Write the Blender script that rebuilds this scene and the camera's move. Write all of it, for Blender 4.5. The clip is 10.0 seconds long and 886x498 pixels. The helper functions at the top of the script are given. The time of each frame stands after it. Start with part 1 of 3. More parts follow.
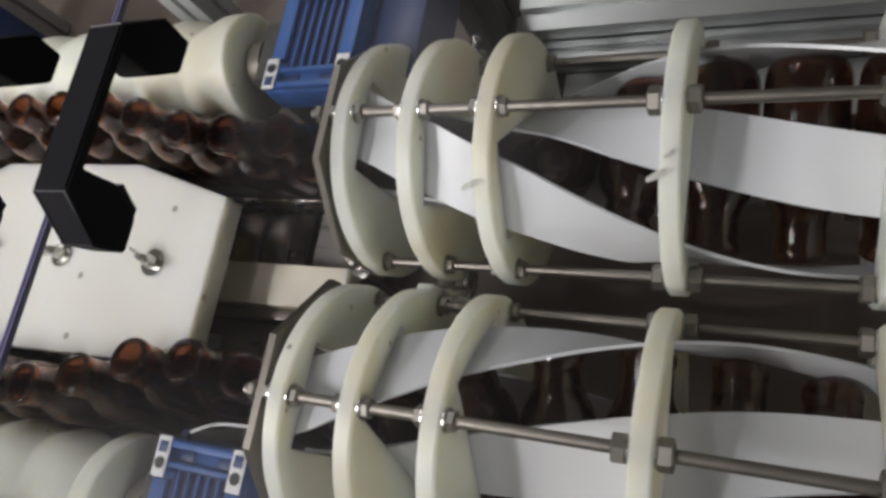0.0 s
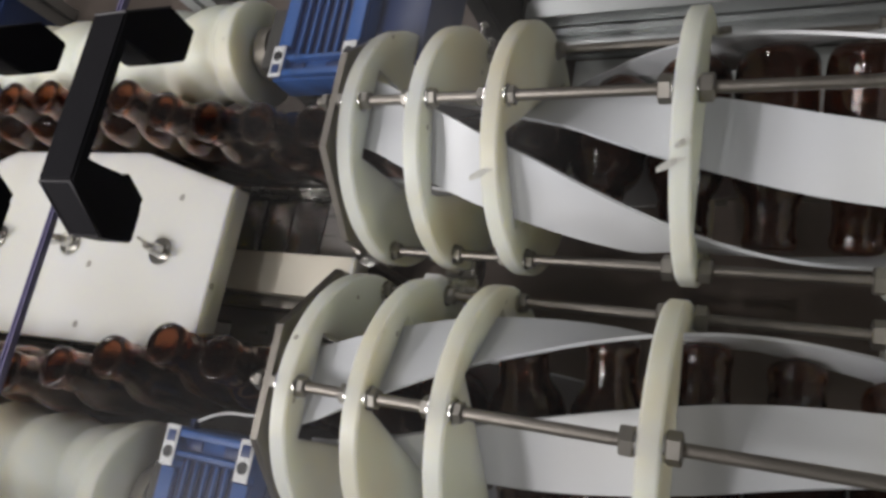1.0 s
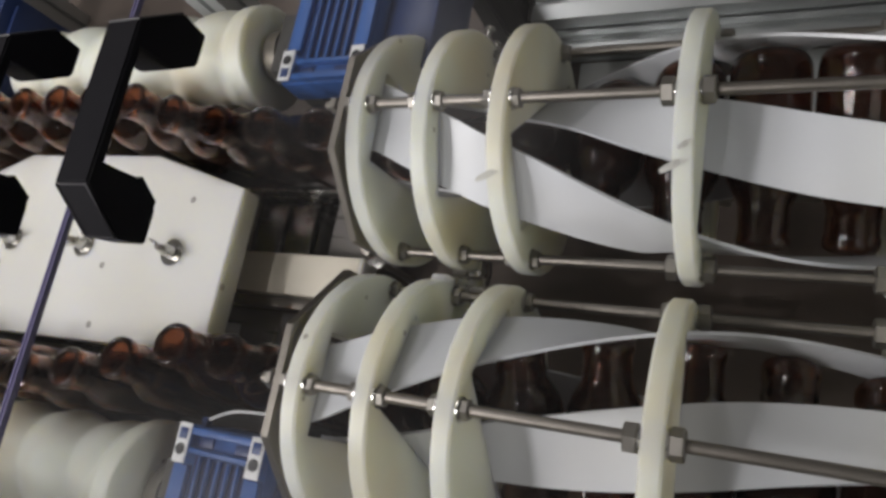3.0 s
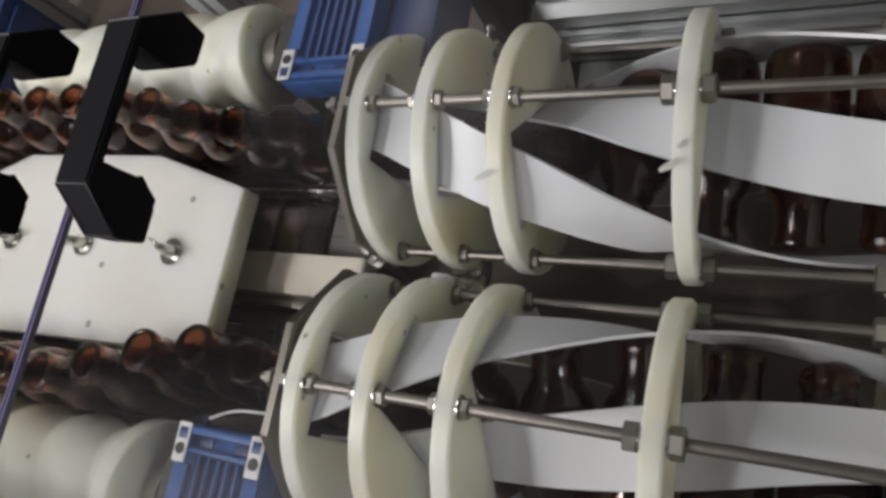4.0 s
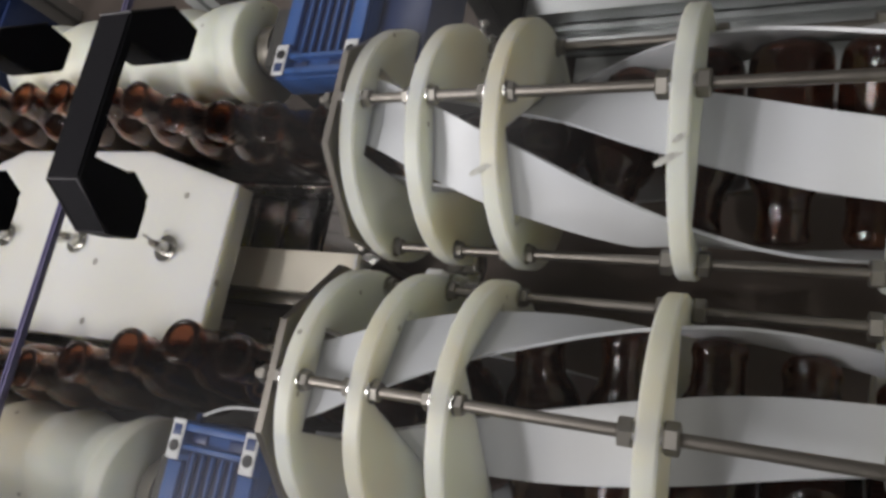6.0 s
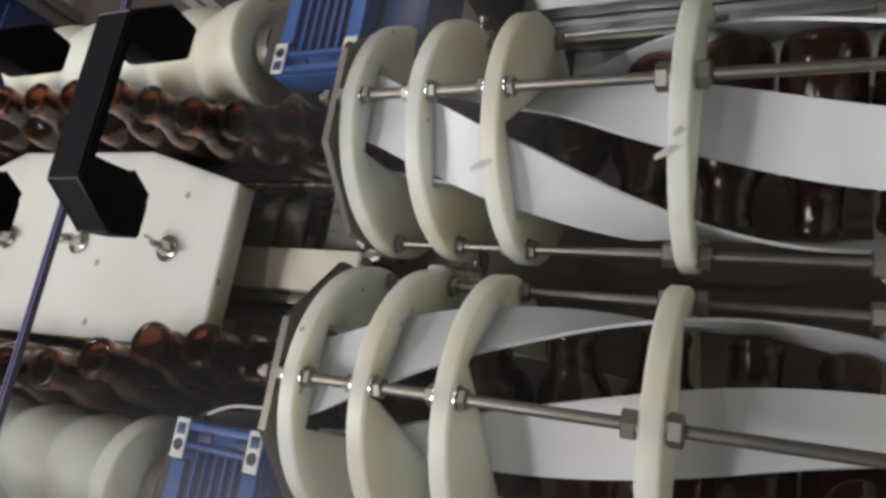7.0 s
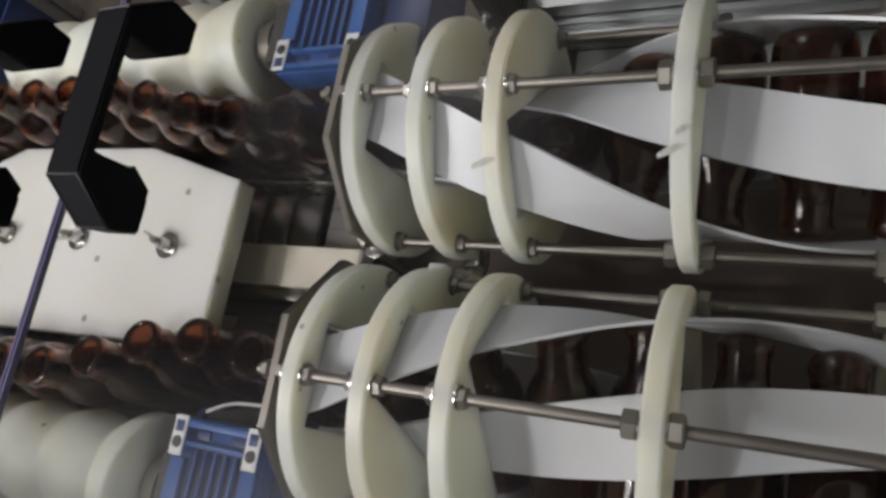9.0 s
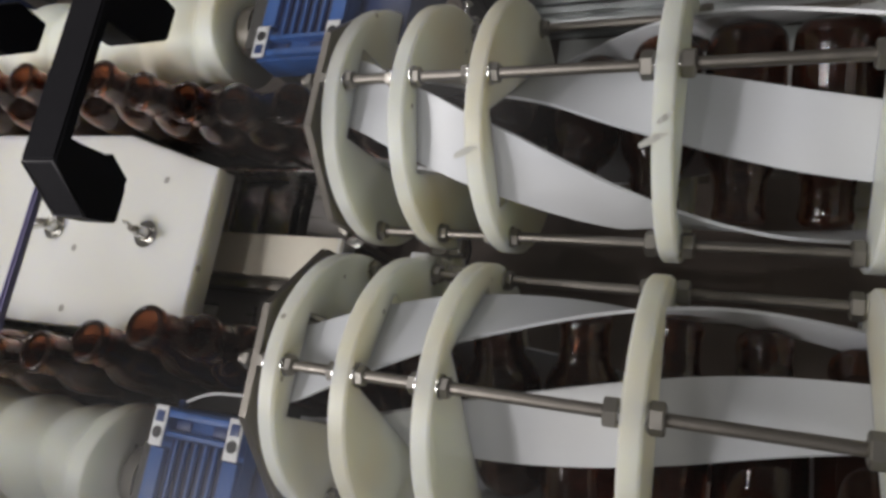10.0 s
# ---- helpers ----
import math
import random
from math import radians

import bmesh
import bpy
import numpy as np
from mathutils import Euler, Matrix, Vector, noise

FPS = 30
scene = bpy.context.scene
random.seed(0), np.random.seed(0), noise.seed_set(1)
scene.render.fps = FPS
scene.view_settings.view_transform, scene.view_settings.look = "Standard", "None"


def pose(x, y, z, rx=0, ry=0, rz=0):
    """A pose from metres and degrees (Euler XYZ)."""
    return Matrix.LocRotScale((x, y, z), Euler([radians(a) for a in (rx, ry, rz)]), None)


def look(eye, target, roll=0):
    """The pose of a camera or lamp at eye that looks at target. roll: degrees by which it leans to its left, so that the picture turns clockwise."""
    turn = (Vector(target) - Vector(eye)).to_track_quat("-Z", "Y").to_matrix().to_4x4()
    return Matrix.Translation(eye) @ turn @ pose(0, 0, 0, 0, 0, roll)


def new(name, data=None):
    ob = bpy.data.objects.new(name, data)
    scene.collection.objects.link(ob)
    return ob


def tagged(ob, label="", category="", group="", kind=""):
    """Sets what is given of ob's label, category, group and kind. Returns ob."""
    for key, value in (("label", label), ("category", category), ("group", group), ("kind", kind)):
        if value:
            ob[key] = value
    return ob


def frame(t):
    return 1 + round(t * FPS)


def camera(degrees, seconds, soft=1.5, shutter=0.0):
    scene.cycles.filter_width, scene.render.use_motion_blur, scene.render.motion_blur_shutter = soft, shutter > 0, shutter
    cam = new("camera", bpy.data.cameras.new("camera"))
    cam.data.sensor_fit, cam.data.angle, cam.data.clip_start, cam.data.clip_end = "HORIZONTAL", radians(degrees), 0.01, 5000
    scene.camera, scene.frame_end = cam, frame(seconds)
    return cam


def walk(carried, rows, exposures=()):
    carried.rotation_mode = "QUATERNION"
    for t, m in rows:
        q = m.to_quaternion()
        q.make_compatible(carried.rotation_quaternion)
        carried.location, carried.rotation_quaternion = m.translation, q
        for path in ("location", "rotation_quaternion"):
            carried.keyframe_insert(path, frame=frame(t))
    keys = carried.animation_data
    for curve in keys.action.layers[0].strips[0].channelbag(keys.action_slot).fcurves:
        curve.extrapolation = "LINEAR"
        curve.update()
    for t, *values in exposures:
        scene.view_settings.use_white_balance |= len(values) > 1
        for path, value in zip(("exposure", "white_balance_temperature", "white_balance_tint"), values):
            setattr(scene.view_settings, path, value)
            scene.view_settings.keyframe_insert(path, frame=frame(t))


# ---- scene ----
cam = camera(64.0, 10.0, soft=3.2)
PATH = [
    (0.0, pose(0.0488, -0.1098, 0.4391, 19.941, 22.347, 10.572)),
    (0.5, pose(0.0513, -0.1082, 0.4410, 18.956, 22.978, 10.514)),
    (1.0, pose(0.0482, -0.1065, 0.4367, 18.957, 22.993, 10.908)),
    (1.5, pose(0.0517, -0.1085, 0.4407, 18.908, 22.649, 10.593)),
    (2.0, pose(0.0520, -0.1082, 0.4409, 19.124, 22.882, 10.803)),
    (2.5, pose(0.0520, -0.1084, 0.4423, 19.159, 23.653, 11.015)),
    (4.0, pose(0.0519, -0.1091, 0.4421, 19.102, 23.638, 10.989)),
    (4.5, pose(0.0515, -0.1090, 0.4412, 19.196, 23.371, 10.917)),
    (5.0, pose(0.0521, -0.1087, 0.4416, 19.235, 23.354, 10.937)),
    (6.5, pose(0.0525, -0.1105, 0.4394, 18.561, 23.462, 10.584)),
    (7.0, pose(0.0526, -0.1115, 0.4392, 18.462, 23.754, 10.125)),
    (7.5, pose(0.0517, -0.1113, 0.4379, 18.283, 24.235, 10.427)),
    (8.0, pose(0.0518, -0.1120, 0.4369, 18.701, 24.201, 10.658)),
    (8.5, pose(0.0519, -0.1116, 0.4375, 18.735, 23.741, 10.500)),
    (9.0, pose(0.0518, -0.1113, 0.4371, 18.504, 23.728, 10.485)),
    (9.5, pose(0.0523, -0.1113, 0.4375, 18.768, 23.585, 10.438)),
    (10.0, pose(0.0508, -0.1111, 0.4372, 17.415, 22.248, 10.002)),
]
walk(cam, PATH, exposures=((0.0, 0.19), (1.5, 0.16), (4.0, 0.11), (6.5, 0.10), (10.0, 0.03)))

# ---- light ----
world = bpy.data.worlds.new("world")
world.use_nodes = True
world.node_tree.nodes["Background"].inputs[0].default_value = (0.80, 0.90, 1.0, 1)
world.node_tree.nodes["Background"].inputs[1].default_value = 0.10
scene.world = world


def lamp(x, y, z, long, wide, power, target=None, tint=(1.0, 0.945, 0.94)):
    data = bpy.data.lights.new("area_lamp", "AREA")
    data.shape, data.size, data.size_y, data.energy, data.color = "RECTANGLE", wide, long, power, tint
    ob = new("area_lamp", data)
    ob.matrix_world = look((x, y, z), target) if target else pose(x, y, z)
    return ob


# small bright lamps in two rows; the long and large lamps are added fill
for k in range(4):
    lamp(-0.42, -1.40 + 0.20 * k, 1.75, 0.055, 0.05, 1.5)
    lamp(-1.05, -1.20 + 0.20 * k, 1.75, 0.055, 0.05, 3.8)
# long lamps across y, added to fill the far side
lamp(-0.9, 1.3, 1.75, 1.2, 0.12, 7.5)
# low row aimed at the bottles, placed for the dotted highlights
for k in range(4):
    lamp(1.10 + 0.10 * k, -1.85 + 0.10 * k, 0.95, 0.07, 0.07, 1.8, (-0.35, -0.1, 0.0))
lamp(-1.75, 1.3, 1.75, 1.2, 0.12, 4.0)
# fill from the right, added to lift the discs' right faces
lamp(1.7, -0.2, 1.05, 1.2, 0.12, 5.0)
# large unseen soft lamp, added to brighten the feed end
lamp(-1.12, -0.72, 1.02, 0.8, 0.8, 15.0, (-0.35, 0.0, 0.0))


# ---- materials ----
def material(name, color, rough=0.5, metal=0.0, vary=0.12, scale=40.0, bump=0.0, bump_scale=200.0, rough_vary=0.1, transmission=0.0, ior=1.45, stretch=(1, 1, 1), spec=0.5, stain=None, stain_scale=9.0, stain_amount=0.5, sss=0.0, specks=0.0, coords="Object"):
    m = bpy.data.materials.new(name)
    m.use_nodes = True
    n, l = m.node_tree.nodes, m.node_tree.links
    b = n["Principled BSDF"]
    b.inputs["Metallic"].default_value = metal
    b.inputs["IOR"].default_value = ior
    b.inputs["Specular IOR Level"].default_value = spec
    b.inputs["Transmission Weight"].default_value = transmission
    if sss:
        b.inputs["Subsurface Weight"].default_value = sss
        b.inputs["Subsurface Radius"].default_value = (0.024, 0.023, 0.017)
        b.inputs["Subsurface Scale"].default_value = 1.0
    tc, mp = n.new("ShaderNodeTexCoord"), n.new("ShaderNodeMapping")
    mp.inputs["Scale"].default_value = stretch
    info, shift = n.new("ShaderNodeObjectInfo"), n.new("ShaderNodeVectorMath")
    shift.operation = "MULTIPLY_ADD"
    l.new(info.outputs["Random"], shift.inputs[0])
    shift.inputs[1].default_value = (7.3, 3.1, 5.7)
    l.new(tc.outputs[coords], shift.inputs[2])
    l.new(shift.outputs[0], mp.inputs["Vector"])
    no = n.new("ShaderNodeTexNoise")
    no.inputs["Scale"].default_value, no.inputs["Detail"].default_value = scale, 5
    l.new(mp.outputs[0], no.inputs["Vector"])
    mix = n.new("ShaderNodeMix")
    mix.data_type = "RGBA"
    mix.inputs["A"].default_value = (*[c * (1 - vary) for c in color], 1)
    mix.inputs["B"].default_value = (*[min(1, c * (1 + vary)) for c in color], 1)
    l.new(no.outputs["Fac"], mix.inputs["Factor"])
    out = mix.outputs["Result"]
    if stain:
        n2, ramp, mx = n.new("ShaderNodeTexNoise"), n.new("ShaderNodeMapRange"), n.new("ShaderNodeMix")
        n2.inputs["Scale"].default_value, n2.inputs["Detail"].default_value = stain_scale, 6
        l.new(shift.outputs[0], n2.inputs["Vector"])
        ramp.inputs["From Min"].default_value, ramp.inputs["From Max"].default_value = 0.45, 0.70
        ramp.inputs["To Max"].default_value = stain_amount
        l.new(n2.outputs["Fac"], ramp.inputs["Value"])
        mx.data_type = "RGBA"
        l.new(ramp.outputs[0], mx.inputs["Factor"])
        l.new(out, mx.inputs["A"])
        mx.inputs["B"].default_value = (*stain, 1)
        out = mx.outputs["Result"]
    if specks:
        vo, rg, ms = n.new("ShaderNodeTexVoronoi"), n.new("ShaderNodeMapRange"), n.new("ShaderNodeMix")
        vo.inputs["Scale"].default_value = specks
        l.new(shift.outputs[0], vo.inputs["Vector"])
        rg.inputs["From Min"].default_value, rg.inputs["From Max"].default_value = 0.05, 0.09
        rg.inputs["To Min"].default_value, rg.inputs["To Max"].default_value = 0.65, 0.0
        l.new(vo.outputs["Distance"], rg.inputs["Value"])
        ms.data_type = "RGBA"
        l.new(rg.outputs[0], ms.inputs["Factor"])
        l.new(out, ms.inputs["A"])
        ms.inputs["B"].default_value = (0.10, 0.08, 0.06, 1)
        out = ms.outputs["Result"]
    l.new(out, b.inputs["Base Color"])
    rr = n.new("ShaderNodeMapRange")
    rr.inputs["To Min"].default_value, rr.inputs["To Max"].default_value = max(0.02, rough - rough_vary), min(1, rough + rough_vary)
    l.new(no.outputs["Fac"], rr.inputs["Value"])
    l.new(rr.outputs[0], b.inputs["Roughness"])
    if bump:
        nb, bp = n.new("ShaderNodeTexNoise"), n.new("ShaderNodeBump")
        nb.inputs["Scale"].default_value, nb.inputs["Detail"].default_value = bump_scale, 4
        l.new(mp.outputs[0], nb.inputs["Vector"])
        bp.inputs["Strength"].default_value, bp.inputs["Distance"].default_value = bump, 0.001
        l.new(nb.outputs["Fac"], bp.inputs["Height"])
        l.new(bp.outputs[0], b.inputs["Normal"])
    return m


NYLON = material("ivory_nylon", (0.68, 0.71, 0.64), 0.42, vary=0.08, scale=25, bump=0.12, bump_scale=350, stain=(0.62, 0.53, 0.35), stain_scale=11, stain_amount=0.6, sss=0.9, specks=38)
HDPE = material("white_polyethylene", (0.70, 0.705, 0.675), 0.36, vary=0.05, scale=12, bump=0.10, bump_scale=250, stain=(0.60, 0.58, 0.48), stain_scale=7, stain_amount=0.4, sss=0.8, specks=22)
STRIP = material("white_sheet_plastic", (0.645, 0.665, 0.70), 0.34, vary=0.03, scale=18, bump=0.05, bump_scale=90, stain=(0.60, 0.58, 0.53), stain_scale=8, stain_amount=0.35)
STEEL = material("dull_steel", (0.25, 0.23, 0.205), 0.46, 1.0, vary=0.10, scale=60, bump=0.08, bump_scale=500)
ZINC = material("zinc_steel", (0.28, 0.265, 0.24), 0.50, 1.0, vary=0.15, scale=90)
TRAY = material("brushed_stainless", (0.16, 0.128, 0.108), 0.44, 0.30, vary=0.12, scale=14, stretch=(1, 14, 1), bump=0.06, bump_scale=60, stain=(0.14, 0.115, 0.10), stain_scale=6, stain_amount=0.6)
ALU = material("anodised_aluminium", (0.47, 0.49, 0.49), 0.38, 0.85, vary=0.05, scale=30, bump=0.03)
BARMETAL = material("cream_painted_bar", (0.78, 0.735, 0.62), 0.45, 0.0, vary=0.08, scale=30, stretch=(1, 8, 1), stain=(0.50, 0.45, 0.34), stain_scale=16, stain_amount=0.4)
BRIGHT = material("bright_zinc", (0.62, 0.61, 0.58), 0.26, 1.0, vary=0.12, scale=90)
BLACK = material("black_grained_plastic", (0.009, 0.009, 0.011), 0.60, spec=0.10, vary=0.2, scale=80, bump=0.15, bump_scale=900)
EDGE_GREY = material("worn_lit_edge", (0.045, 0.045, 0.05), 0.5, vary=0.3, scale=60)
BLUE = material("blue_plastic", (0.028, 0.100, 0.33), 0.40, vary=0.10, scale=40, bump=0.05, bump_scale=300)
DEEP = material("deep_blue_plastic", (0.014, 0.040, 0.15), 0.42, vary=0.15, scale=40)
NAVY = material("navy_plastic", (0.012, 0.030, 0.11), 0.40, vary=0.12, scale=40)
LABEL = material("white_label", (0.74, 0.75, 0.76), 0.5, vary=0.04, scale=60)
INK = material("black_print", (0.015, 0.015, 0.017), 0.5)
BELT = material("dark_conveyor_belt", (0.035, 0.030, 0.027), 0.38, vary=0.3, scale=30, bump=0.2, bump_scale=200)
DARK = material("dark_machine_paint", (0.05, 0.048, 0.045), 0.5, vary=0.2, scale=12)
SHEET = material("grey_sheet", (0.27, 0.255, 0.245), 0.30, 0.3, vary=0.15, scale=16, stretch=(1, 6, 1), stain=(0.32, 0.32, 0.33), stain_scale=14, stain_amount=0.35)
PANEL = material("pale_grey_panel", (0.50, 0.52, 0.51), 0.45, vary=0.06, scale=8)
WALL = material("painted_wall", (0.62, 0.61, 0.58), 0.8, vary=0.05, scale=4)
CONCRETE = material("concrete_floor", (0.32, 0.31, 0.30), 0.75, vary=0.15, scale=6)
EDGE = material("violet_acrylic_edge", (0.15, 0.14, 0.25), 0.25, vary=0.1)
AMBER = material("amber_glass", (0.24, 0.080, 0.038), 0.06, vary=0.10, scale=30, transmission=0.975, ior=1.5, rough_vary=0.03, spec=0.4)
CHAIN = material("worn_stainless_chain", (0.25, 0.25, 0.25), 0.24, 1.0, vary=0.2, scale=50, stretch=(1, 6, 1), bump=0.05, bump_scale=160)
BLOCK_GREY = material("grey_blocking_sheet", (0.34, 0.34, 0.33), 0.55, vary=0.08, scale=9)


def clear_acrylic():
    m = bpy.data.materials.new("clear_acrylic")
    m.use_nodes = True
    n, l = m.node_tree.nodes, m.node_tree.links
    n.remove(n["Principled BSDF"])
    tr, gl, mx = n.new("ShaderNodeBsdfTransparent"), n.new("ShaderNodeBsdfGlossy"), n.new("ShaderNodeMixShader")
    tr.inputs[0].default_value = (0.97, 0.98, 0.98, 1)
    gl.inputs["Roughness"].default_value = 0.30
    mx.inputs[0].default_value = 0.010
    l.new(tr.outputs[0], mx.inputs[1])
    l.new(gl.outputs[0], mx.inputs[2])
    l.new(mx.outputs[0], n["Material Output"].inputs[0])
    return m


ACRYLIC = clear_acrylic()


# ---- mesh helpers ----
def mesh_of(bm, name, mat, smooth=35):
    bmesh.ops.recalc_face_normals(bm, faces=bm.faces)
    me = bpy.data.meshes.new(name)
    if smooth:
        for f in bm.faces:
            f.smooth = True
        for e in bm.edges:
            e.smooth = len(e.link_faces) == 2 and e.calc_face_angle(0) < radians(smooth)
    bm.to_mesh(me)
    bm.free()
    me.materials.append(mat)
    return me


def part(name, bm, mat, parent=None, label="", smooth=35, at=None):
    ob = new(name, mesh_of(bm, name, mat, smooth) if isinstance(bm, bmesh.types.BMesh) else bm)
    ob.parent = parent
    if at is not None:
        ob.matrix_basis = at
    return tagged(ob, label)


def thing(name, label, category, group="", at=None):
    ob = new(name)
    ob.empty_display_size = 0.02
    if at is not None:
        ob.matrix_basis = at
    return tagged(ob, label, category, group)


def structure(name, bm, mat, label=""):
    return tagged(new(name, mesh_of(bm, name, mat, 0)), label, kind="structure")


def box(x0, x1, y0, y1, z0, z1, bevel=0.0, bm=None):
    bm = bm or bmesh.new()
    vs = [bm.verts.new((x, y, z)) for x in (x0, x1) for y in (y0, y1) for z in (z0, z1)]
    fs = [bm.faces.new([vs[i] for i in q]) for q in ((0, 1, 3, 2), (4, 6, 7, 5), (0, 4, 5, 1), (2, 3, 7, 6), (0, 2, 6, 4), (1, 5, 7, 3))]
    if bevel:
        es = list({e for f in fs for e in f.edges})
        bmesh.ops.bevel(bm, geom=es, offset=bevel, segments=2, profile=0.5, affect="EDGES")
    return bm


def prism(points, x0, x1, axis="x", bevel=0.0):
    """A polygon extruded along an axis: points are (y, z) for x, (x, y) for z, (x, z) for y."""
    bm = bmesh.new()

    def v(p, h):
        return bm.verts.new((h, p[0], p[1]) if axis == "x" else (p[0], p[1], h) if axis == "z" else (p[0], h, p[1]))
    a, b = [v(p, x0) for p in points], [v(p, x1) for p in points]
    bm.faces.new(a), bm.faces.new(b[::-1])
    n = len(points)
    for i in range(n):
        bm.faces.new((a[i], b[i], b[(i + 1) % n], a[(i + 1) % n]))
    if bevel:
        bmesh.ops.bevel(bm, geom=list(bm.edges), offset=bevel, segments=2, profile=0.5, affect="EDGES")
    return bm


def lathe(profile, seg=40, axis="z", bm=None, closed=False):
    """Turns (radius, height) pairs about an axis."""
    bm = bm or bmesh.new()
    rings = []
    for r, h in profile:
        if r < 1e-6:
            p = (0, 0, h) if axis == "z" else (h, 0, 0)
            rings.append([bm.verts.new(p)])
            continue
        ring = []
        for i in range(seg):
            a = 2 * math.pi * i / seg
            c, s = r * math.cos(a), r * math.sin(a)
            ring.append(bm.verts.new((c, s, h) if axis == "z" else (h, c, s)))
        rings.append(ring)
    pairs = list(zip(rings, rings[1:])) + ([(rings[-1], rings[0])] if closed else [])
    for p, q in pairs:
        for i in range(seg):
            j = (i + 1) % seg
            if len(p) == 1 and len(q) == 1:
                continue
            if len(p) == 1:
                bm.faces.new((p[0], q[i], q[j]))
            elif len(q) == 1:
                bm.faces.new((p[i], q[0], p[j]))
            else:
                bm.faces.new((p[i], q[i], q[j], p[j]))
    return bm


def sweep(path, radius, seg=10, bm=None):
    """A round bar along a list of points."""
    bm = bm or bmesh.new()
    path = [Vector(p) for p in path]
    rings = []
    for i, p in enumerate(path):
        d = (path[min(i + 1, len(path) - 1)] - path[max(i - 1, 0)]).normalized()
        s = d.cross(Vector((0.13, 0.31, 1)) if abs(d.z) < 0.9 else Vector((1, 0.2, 0))).normalized()
        u = s.cross(d)
        rings.append([bm.verts.new(p + radius * (math.cos(2 * math.pi * k / seg) * s + math.sin(2 * math.pi * k / seg) * u)) for k in range(seg)])
    for a, b in zip(rings, rings[1:]):
        for k in range(seg):
            bm.faces.new((a[k], a[(k + 1) % seg], b[(k + 1) % seg], b[k]))
    bm.faces.new(rings[0]), bm.faces.new(rings[-1][::-1])
    return bm


def blend(table, x):
    """Smooth reading of a small table of (x, value)."""
    xs, vs = [p[0] for p in table], [p[1] for p in table]
    if x <= xs[0]:
        return vs[0]
    if x >= xs[-1]:
        return vs[-1]
    i = max(k for k in range(len(xs) - 1) if xs[k] <= x)

    def slope(k):
        if k == 0 or k == len(xs) - 1:
            return 0.0
        return (vs[k + 1] - vs[k - 1]) / (xs[k + 1] - xs[k - 1])
    h = xs[i + 1] - xs[i]
    u = (x - xs[i]) / h
    a, b = slope(i) * h, slope(i + 1) * h
    return vs[i] + u * a + u * u * (3 * (vs[i + 1] - vs[i]) - 2 * a - b) + u ** 3 * (2 * (vs[i] - vs[i + 1]) + a + b)


# ---- plan of the machine: two mirrored lines of bottles that run in x ----
AXIS = 0.094                     # the lines lie at y = +AXIS and -AXIS, height z = 0
RING = 0.0875
THICK = 0.0115
DISCS = (-0.2096, -0.1608, -0.1086, 0.0, 0.1117, 0.2200)
BOLT = 0.0790
PITCH = 0.0492
THREAD = 0.060
TWIST = ((-0.222, 0.0), (-0.20, 5.0), (-0.18, 13.0), (-0.13, 33.5), (-0.08, 56.0), (-0.03, 79.0), (0.02, 100.5), (0.07, 120.5), (0.14, 142.0), (0.20, 160.0), (0.28, 175.0))
LANE = ((-0.485, 0.119), (-0.43, 0.113), (-0.39, 0.1055), (-0.35, 0.0995), (-0.29, 0.0955), (-0.23, 0.094))
TIP = ((-0.47, 0.0), (-0.42, 5.0), (-0.36, 8.5), (-0.27, 8.0), (-0.20, 8.5), (-0.17, 17.0), (-0.13, 33.5))
LIFT = ((-0.30, 0.0065), (-0.19, 0.0))


TWIST_FIT = {1: ((-0.13, 0.0), (-0.08, -3.0), (0.05, -3.0), (0.28, -1.0)), -1: ((-0.13, 0.0), (-0.06, -4.5), (0.0, -7.5), (0.10, -9.0), (0.28, -9.0))}


def lean(x, sgn):
    """How far a bottle has turned over at x, in degrees; the two cages differ a little."""
    return blend(TWIST, x) + blend(TWIST_FIT[sgn], x)


# ---- setting ----
structure("floor", box(-4, 4, -4, 4, -1.05, -0.95), CONCRETE, "grey concrete floor of the workshop")
structure("ceiling", box(-4, 4, -4, 4, 2.2, 2.3), WALL, "white workshop ceiling")
structure("wall_north", box(-4, 4, 4, 4.1, -0.95, 2.2), WALL, "pale painted wall")
structure("wall_south", box(-4, 4, -4.1, -4, -0.95, 2.2), WALL, "pale painted wall")
structure("wall_east", box(4, 4.1, -4, 4, -0.95, 2.2), WALL, "pale painted wall")
structure("wall_west", box(-4.1, -4, -4, 4, -0.95, 2.2), WALL, "pale painted wall")

# ---- machine bed and frame ----
bed = thing("machine_bed", "dull brushed stainless machine bed under the bottle lines", "machine bed")
part("bed_plate", box(-1.6, 0.55, -0.42, 0.42, -0.135, -0.125, 0.001), TRAY, bed)
part("base_cabinet", box(-1.58, 0.53, -0.40, 0.40, -0.95, -0.136, 0.004), DARK, bed, "dark painted base cabinet")


def profile_rail(name, label, length, m, size=0.04, mat=ALU):
    """A slotted aluminium profile that runs in its own x."""
    s, g, d = size / 2, 0.004, 0.006
    pts = []
    for k in range(4):
        q = [(s, -s), (s, -g), (s - d, -g), (s - d, g), (s, g)]
        for y, z in q:
            a = k * math.pi / 2
            pts.append((y * math.cos(a) - z * math.sin(a), y * math.sin(a) + z * math.cos(a)))
    ob = thing(name, label, "machine frame", "aluminium frame rails", m)
    part("extrusion", prism(pts, 0, length), mat, ob, smooth=0)
    part("end_cap", box(-0.004, -0.0005, -s + 0.001, s - 0.001, -s + 0.001, s - 0.001, 0.001), DARK, ob, "black plastic end cap")
    return ob


